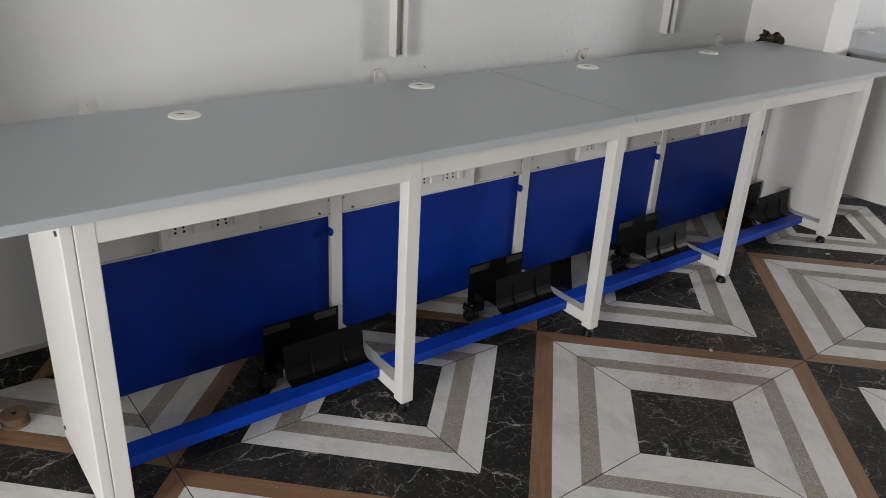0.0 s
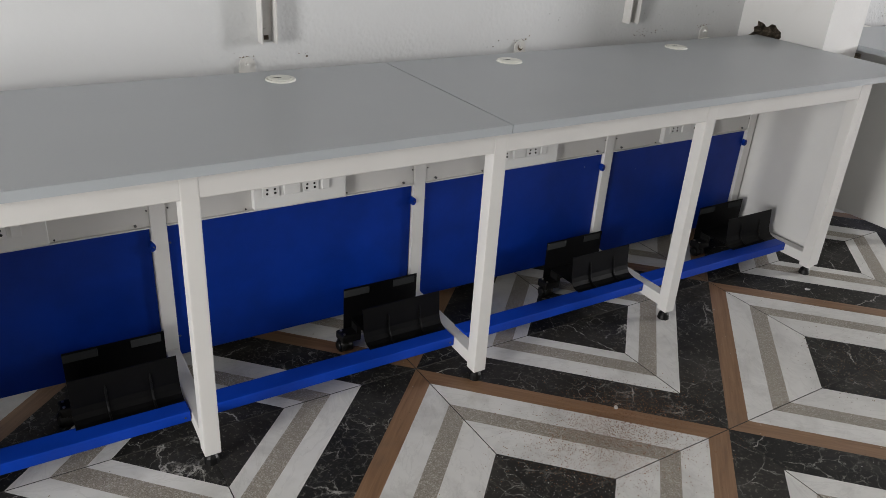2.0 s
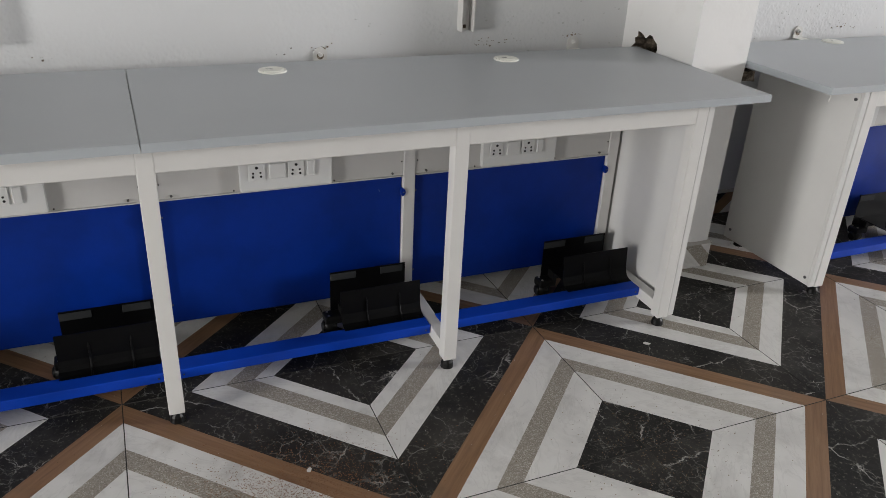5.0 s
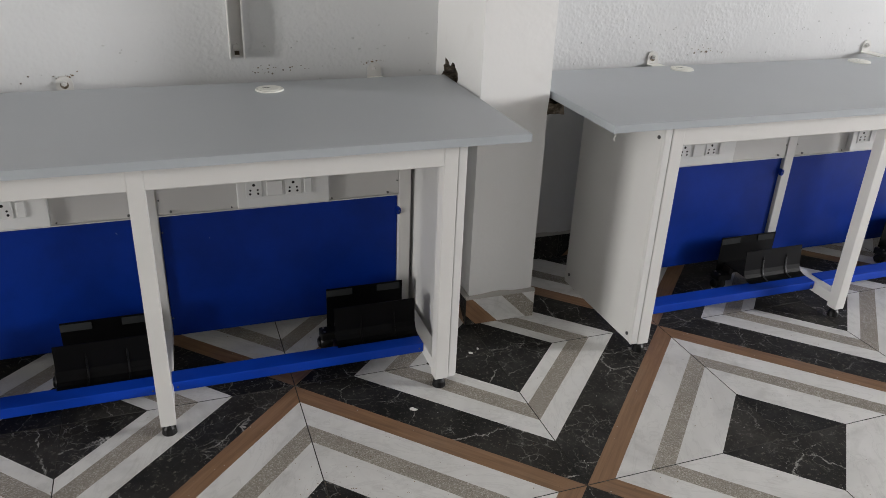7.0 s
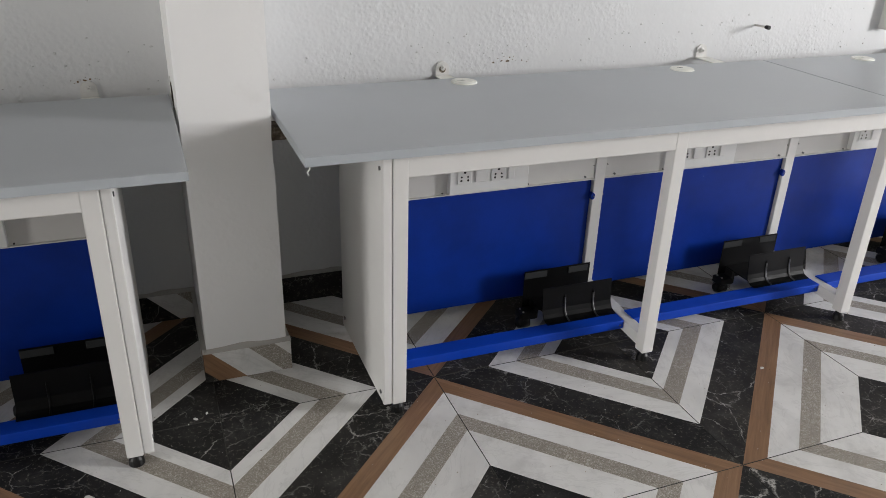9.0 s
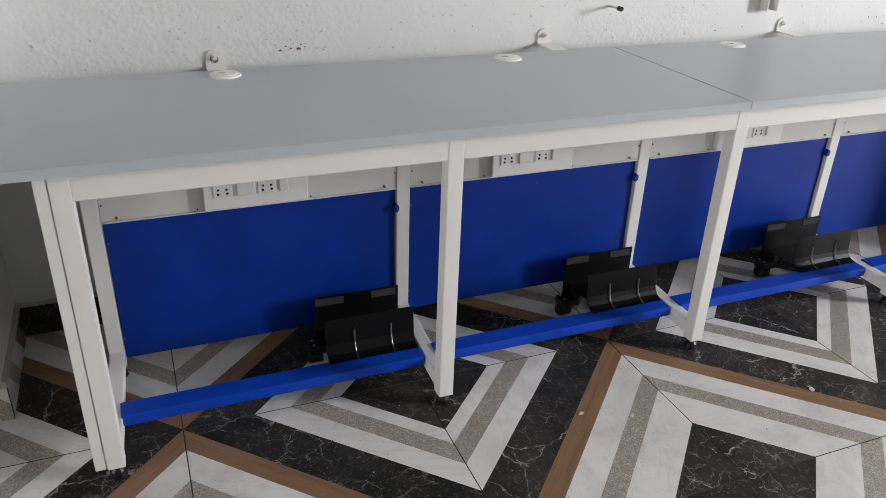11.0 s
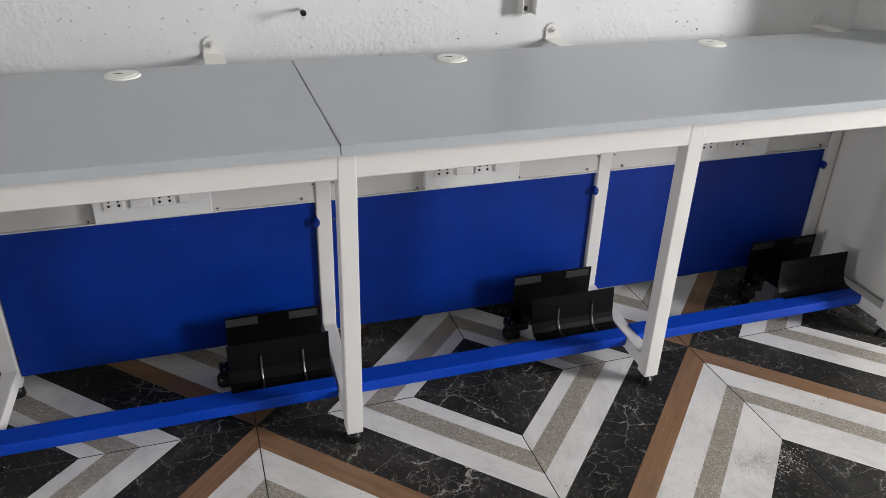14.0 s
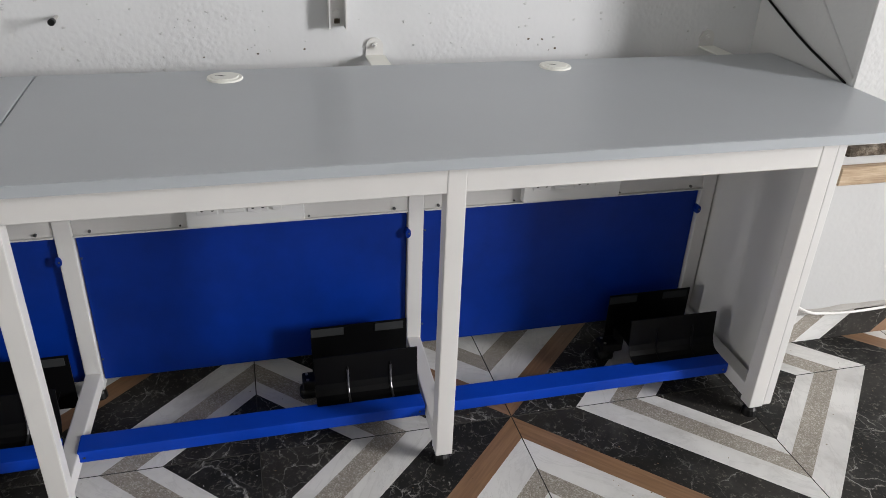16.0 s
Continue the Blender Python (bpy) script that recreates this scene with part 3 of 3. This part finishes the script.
# ---- floor tiles and skirting ----
A_BANDS = [(0, 0.205, 0), (0.205, 0.349, 1), (0.349, 0.421, 2), (0.421, 0.523, 1), (0.523, 0.6, 3)]
B_BANDS = [(0.6, 0.77, 0), (0.77, 0.86, 1), (0.86, 0.935, 2), (0.935, 0.99, 1), (0.99, 1.2, 0)]


def clip(poly, keep):
    out = []
    for i, p in enumerate(poly):
        q = poly[(i + 1) % len(poly)]
        a, b = keep(p), keep(q)
        if a >= 0:
            out.append(p)
        if (a > 0 > b) or (a < 0 < b):
            t = a / (a - b)
            out.append((p[0] + t * (q[0] - p[0]), p[1] + t * (q[1] - p[1])))
    return out


def slab(u0, u1, v0, v1, thick, gap=0.0008):
    """A piece of the patterned tile: the banded top, and sides down."""
    bm = bmesh.new()
    e, c = gap, 0.0005
    rect = [(u0 + e + c, v0 + e + c), (u1 - e - c, v0 + e + c), (u1 - e - c, v1 - e - c), (u0 + e + c, v1 - e - c)]
    for lo, hi, k in A_BANDS + B_BANDS:
        p = clip(clip(rect, lambda q: q[0] + q[1] - lo), lambda q: hi - q[0] - q[1])
        if len(p) > 2:
            f = bm.faces.new([bm.verts.new((x - 0.3, y - 0.3, 0)) for x, y in p])
            f.material_index = k
    low = [(u0 + e, v0 + e), (u1 - e, v0 + e), (u1 - e, v1 - e), (u0 + e, v1 - e)]
    rings = [[bm.verts.new((x - 0.3, y - 0.3, z)) for x, y in r] for r, z in ((rect, 0), (low, -c), (low, -thick))]
    for r, s in zip(rings, rings[1:]):
        for i in range(4):
            j = (i + 1) % 4
            f = bm.faces.new((s[i], s[j], r[j], r[i]))
            f.material_index = 4
    return bm


floor = tagged(new("floor"), "patterned marble, terrazzo and wood-grain floor tiles in diamonds", "floor", kind="structure")
tile_mesh = mesh_of("floor_tile", slab(0, 0.6, 0, 0.6, 0.004), *INLAYS, grout)
i0, i1 = math.floor((X0 - 0.98) / 0.6), math.ceil((X1 - 0.98) / 0.6)
j0, j1 = math.floor((Y0 - 2.32) / 0.6), math.ceil((YW - 2.32) / 0.6)
for i in range(i0, i1):
    for j in range(j0, j1):
        ob = new("floor_tile", tile_mesh)
        turn = {(1, 1): 0, (0, 1): 90, (0, 0): 180, (1, 0): 270}[(i % 2, j % 2)]
        ob.matrix_world = pose(0.98 + 0.6 * i + 0.3, 2.32 + 0.6 * j + 0.3, 0, 0, 0, turn)
        ob.parent = floor

skirting = tagged(new("skirting"), "skirting cut from the patterned floor tiles along the walls", "skirting", kind="structure")
SK = 0.095
mortar = plaster("grimy_pale_mortar", (0.40, 0.385, 0.355), 0.8)
rng = random.Random(11)


def skirt(x, y, length, turn, v0, u0=0.0, flip=False, spin=False, mats=INLAYS):
    """One cut tile on edge: starts at (x, y), runs along +x turned by turn degrees, faces its -y."""
    me = mesh_of("skirting_tile", slab(u0, u0 + length, v0, v0 + SK, 0.010), *mats, grout)
    ob = new("skirting_tile", me)
    m = pose(x, y, 0, 0, 0, turn) @ pose(0, -0.011, 0, 90, 0, 0)
    m = m @ (pose(length, 0, 0, 0, 0, 0) @ Matrix.Diagonal((-1, 1, 1, 1)) if flip else Matrix.Identity(4))
    if spin:
        m = m @ pose(length, SK, 0, 0, 0, 180)
    ob.matrix_world = m @ pose(0.3 - u0, 0.3 - v0, 0)
    ob.parent = skirting
    ledge(x, y, length, turn)


def ledge(x, y, length, turn):
    """Uneven fillet of mortar smeared over the top edge of a skirting tile."""
    bm = bmesh.new()
    n = max(3, int(length / 0.02))
    rows = []
    for i in range(n + 1):
        d = length * i / n
        high = 0.009 + 0.007 * noise.noise((x * 3 + d * 16, y * 3, turn * 0.1))
        rows.append([bm.verts.new(p) for p in ((d, 0, SK - 0.001), (d, 0, SK + high), (d, -0.007 - 0.003 * noise.noise((d * 30, x, y)), SK + high * 0.5), (d, -0.0125, SK - 0.001))])
    for a, b in zip(rows, rows[1:]):
        for k in range(3):
            bm.faces.new((a[k], a[k + 1], b[k + 1], b[k]))
    bm.faces.new(rows[0]), bm.faces.new(rows[-1][::-1])
    bmesh.ops.recalc_face_normals(bm, faces=bm.faces)
    ob = part("mortar_ledge", bm, mortar, skirting)
    ob.matrix_world = pose(x, y, 0, 0, 0, turn)


x = X0
k = 0
while x < PX - 0.05:
    end = CX0 if x < CX0 else PX
    ln = min(0.6, end - x)
    skirt(x, YW, ln, 0, (0.1, 0.38, 0.25, 0.02)[k % 4], 0, k % 2 == 1)
    x, k = x + ln, k + 1
    if abs(x - CX0) < 1e-6:
        skirt(CX1, YW, 0.3, 0, 0.50, 0.30, flip=True, mats=[black_inlay] * 4)
        x = CX1 + 0.3
skirt(CX0 - 0.012, CY, CX1 - CX0 + 0.024, 0, 0.10, 0.20, spin=True)
skirt(CX0, YW - 0.012, YW - CY - 0.004, -90, 0.22, 0.0)
skirt(CX1, CY, YW - CY - 0.012, 90, 0.22, 0.0)
x = PX
while x < X1 - 0.1:
    skirt(x, PY, min(0.6, X1 - x), 0, 0.30, 0.0, flip=True)
    x += 0.6
skirt(PX, YW - 0.012, YW - PY - 0.004, -90, 0.22, 0.0)


# ---- dust, crumbs and chipped plaster ----
def crumbs(name, mat, label, category, count, where, size, flat=0.5, seed=1):
    """Many tiny angular crumbs in one mesh; where(rng) gives a place."""
    r = random.Random(seed)
    verts, faces = [], []
    for _ in range(count):
        p, k = Vector(where(r)), r.uniform(*size)
        turn = Euler((r.uniform(-0.4, 0.4), r.uniform(-0.4, 0.4), r.uniform(0, 6.3))).to_matrix()
        base = len(verts)
        for dx, dy, dz in ((-1, -0.7, 0), (1, -0.6, 0), (0.7, 0.9, 0), (-0.8, 0.6, 0), (0.1, 0.1, 1.6 * flat)):
            verts.append(p + turn @ Vector((dx * k * r.uniform(0.6, 1.2), dy * k * r.uniform(0.6, 1.2), dz * k)))
        faces += [(base, base + 3, base + 2, base + 1)] + [(base + i, base + (i + 1) % 4, base + 4) for i in range(4)]
    me = bpy.data.meshes.new(name)
    me.from_pydata(verts, [], faces)
    me.materials.append(mat)
    return tagged(new(name, me), label, category, kind="stuff")


def scatter(x, y, sx, sy):
    return lambda r: (r.gauss(x, sx), min(r.gauss(y, sy), YW - 0.02), 0.0008)


brick_dust = coated("orange_brick_dust", (0.30, 0.15, 0.075), 0.95, 0.4)
pale_dust = coated("white_plaster_crumb", (0.66, 0.65, 0.62), 0.95, 0.2)
brown_dust = coated("brown_sawdust", (0.22, 0.15, 0.09), 0.95, 0.4)
crumbs("sawdust", brick_dust, "orange brown dust swept over the floor tiles", "dust", 6500, scatter(1.90, 1.85, 0.13, 0.09), (0.0004, 0.0017), 0.3, 2)
crumbs("sawdust", brown_dust, "fine brown dust in the diamond centre", "dust", 700, scatter(2.80, 1.72, 0.10, 0.10), (0.0006, 0.0020), 0.3, 3)
crumbs("plaster_crumbs", pale_dust, "pale crumbs strewn over the dark diamond centre", "crumbs", 700, scatter(1.62, 1.72, 0.13, 0.12), (0.0004, 0.0014), 0.4, 7)
crumbs("plaster_crumbs", pale_dust, "white plaster crumbs spilled on the floor tiles", "crumbs", 900, scatter(6.29, 1.875, 0.045, 0.028), (0.0005, 0.0019), 0.5, 4)
crumbs("plaster_crumbs", pale_dust, "scattered pale crumbs over the whole floor", "crumbs", 1500, lambda r: (r.uniform(-0.3, 7.4), r.uniform(1.0, 2.85), 0.0008), (0.0006, 0.0018), 0.5, 5)
crumbs("sawdust", brown_dust, "scattered brown grit over the whole floor", "dust", 1200, lambda r: (r.uniform(-0.3, 7.4), r.uniform(1.0, 2.85), 0.0008), (0.0006, 0.0020), 0.5, 6)


def chip(x, y, k, seed, mat, label):
    r = random.Random(seed)
    n = 7
    bm = sheet([(k * r.uniform(0.6, 1.1) * math.cos(6.283 * i / n), 0.6 * k * r.uniform(0.6, 1.1) * math.sin(6.283 * i / n)) for i in range(n)], 0.003, "z")
    ob = tagged(part("plaster_chip", bm, mat), label, "chip", "chips on the floor")
    ob.matrix_world = pose(x, y, 0.0004, r.uniform(-4, 4), r.uniform(0, 6), r.uniform(0, 360))


for i, (x, y, k) in enumerate(((3.319, 2.337, 0.007), (3.349, 2.353, 0.006), (3.067, 2.121, 0.012), (1.973, 1.925, 0.010), (2.02, 2.05, 0.006), (4.93, 2.05, 0.008), (5.58, 1.93, 0.012), (5.05, 2.0, 0.009))):
    chip(x, y, k, i, pale_dust, "small white chip of plaster on the floor")


def wall_flakes(name, mat, label, spots, count, size, seed):
    r = random.Random(seed)
    verts, faces = [], []
    for x, z, sx, sz in spots:
        for _ in range(count):
            px, pz, k, n = r.gauss(x, sx), r.gauss(z, sz), r.uniform(*size), 6
            base = len(verts)
            for i in range(n):
                a = 6.283 * i / n
                q = k * r.uniform(0.5, 1.2)
                verts.append((px + 1.3 * q * math.cos(a), YW - 0.0012, pz + q * math.sin(a)))
            verts.append((px, YW - 0.0024, pz))
            faces += [(base + i, base + (i + 1) % n, base + n) for i in range(n)]
    me = bpy.data.meshes.new(name)
    me.from_pydata(verts, [], faces)
    me.materials.append(mat)
    return tagged(new(name, me), label, "flaws", kind="stuff")


wall_flakes("paint_chips", rubble, "dark chipped spots in the wall paint above the benches",
            [(2.90, 0.765, 0.05, 0.008), (2.82, 0.752, 0.06, 0.006), (1.49, 0.765, 0.03, 0.012), (5.86, 0.757, 0.05, 0.006), (6.60, 0.766, 0.04, 0.012), (4.38, 0.765, 0.05, 0.006), (2.16, 0.757, 0.06, 0.008)], 5, (0.0006, 0.0036), 8)
wall_flakes("wall_stains", brown_dust, "brown stains and chips in the paint round the wall brackets",
            [(2.262, 0.764, 0.016, 0.008), (2.86, 0.764, 0.05, 0.005), (1.321, 0.762, 0.016, 0.006), (3.166, 0.772, 0.02, 0.006), (4.44, 0.772, 0.03, 0.006)], 14, (0.0006, 0.0030), 12)
wall_flakes("plaster_scrapes", rough_paint, "raised scraped ridges of white plaster on the wall",
            [(x0, 0.83, 0.30, 0.06) for x0 in (3.1, 4.2, 4.8, 5.3, 6.0, 6.6)], 34, (0.0015, 0.0048), 9)


# broken plaster under the desktop beside the column, and a torn strip at the desk corner
lump = one(0.0, 0.062, 0.0, 0.07, 0.0, 0.030)
bmesh.ops.subdivide_edges(lump, edges=lump.edges, cuts=6, use_grid_fill=True)
for v in lump.verts:
    v.co += 0.006 * noise.noise_vector(v.co * 45)
knob = tagged(part("broken_brick", lump, rubble), "broken brown brick end standing out of the column", "brick")
knob.location = (CX1 - 0.004, CY + 0.006, 0.684)
strand = thing("torn_tape", (0, 0, 0), "torn white strip hanging from the desktop corner", "tape")
tube("strip", [(3.612, 2.170, 0.731), (3.616, 2.168, 0.722), (3.611, 2.167, 0.716), (3.614, 2.169, 0.708)], 0.0012, cable_white, strand)

# scuffs in the blue paint
scuffed = coated("worn_blue_paint", (0.10, 0.15, 0.30), 0.5)
for i, (x, z, k) in enumerate(((2.36, 0.40, 0.005), (2.60, 0.36, 0.003), (5.05, 0.41, 0.003))):
    r = random.Random(40 + i)
    bm = sheet([(k * 0.25 * r.uniform(0.6, 1.3) * math.cos(1.0472 * j), k * r.uniform(0.6, 1.2) * math.sin(1.0472 * j)) for j in range(6)], -0.0006, "y")
    sc = tagged(part("paint_scuff", bm, scuffed), "pale scuff in the blue panel paint", "scuff", "scuffs on the panels")
    sc.matrix_world = pose(x, YB + 0.0118, z, 0, r.uniform(-40, 40), 0)
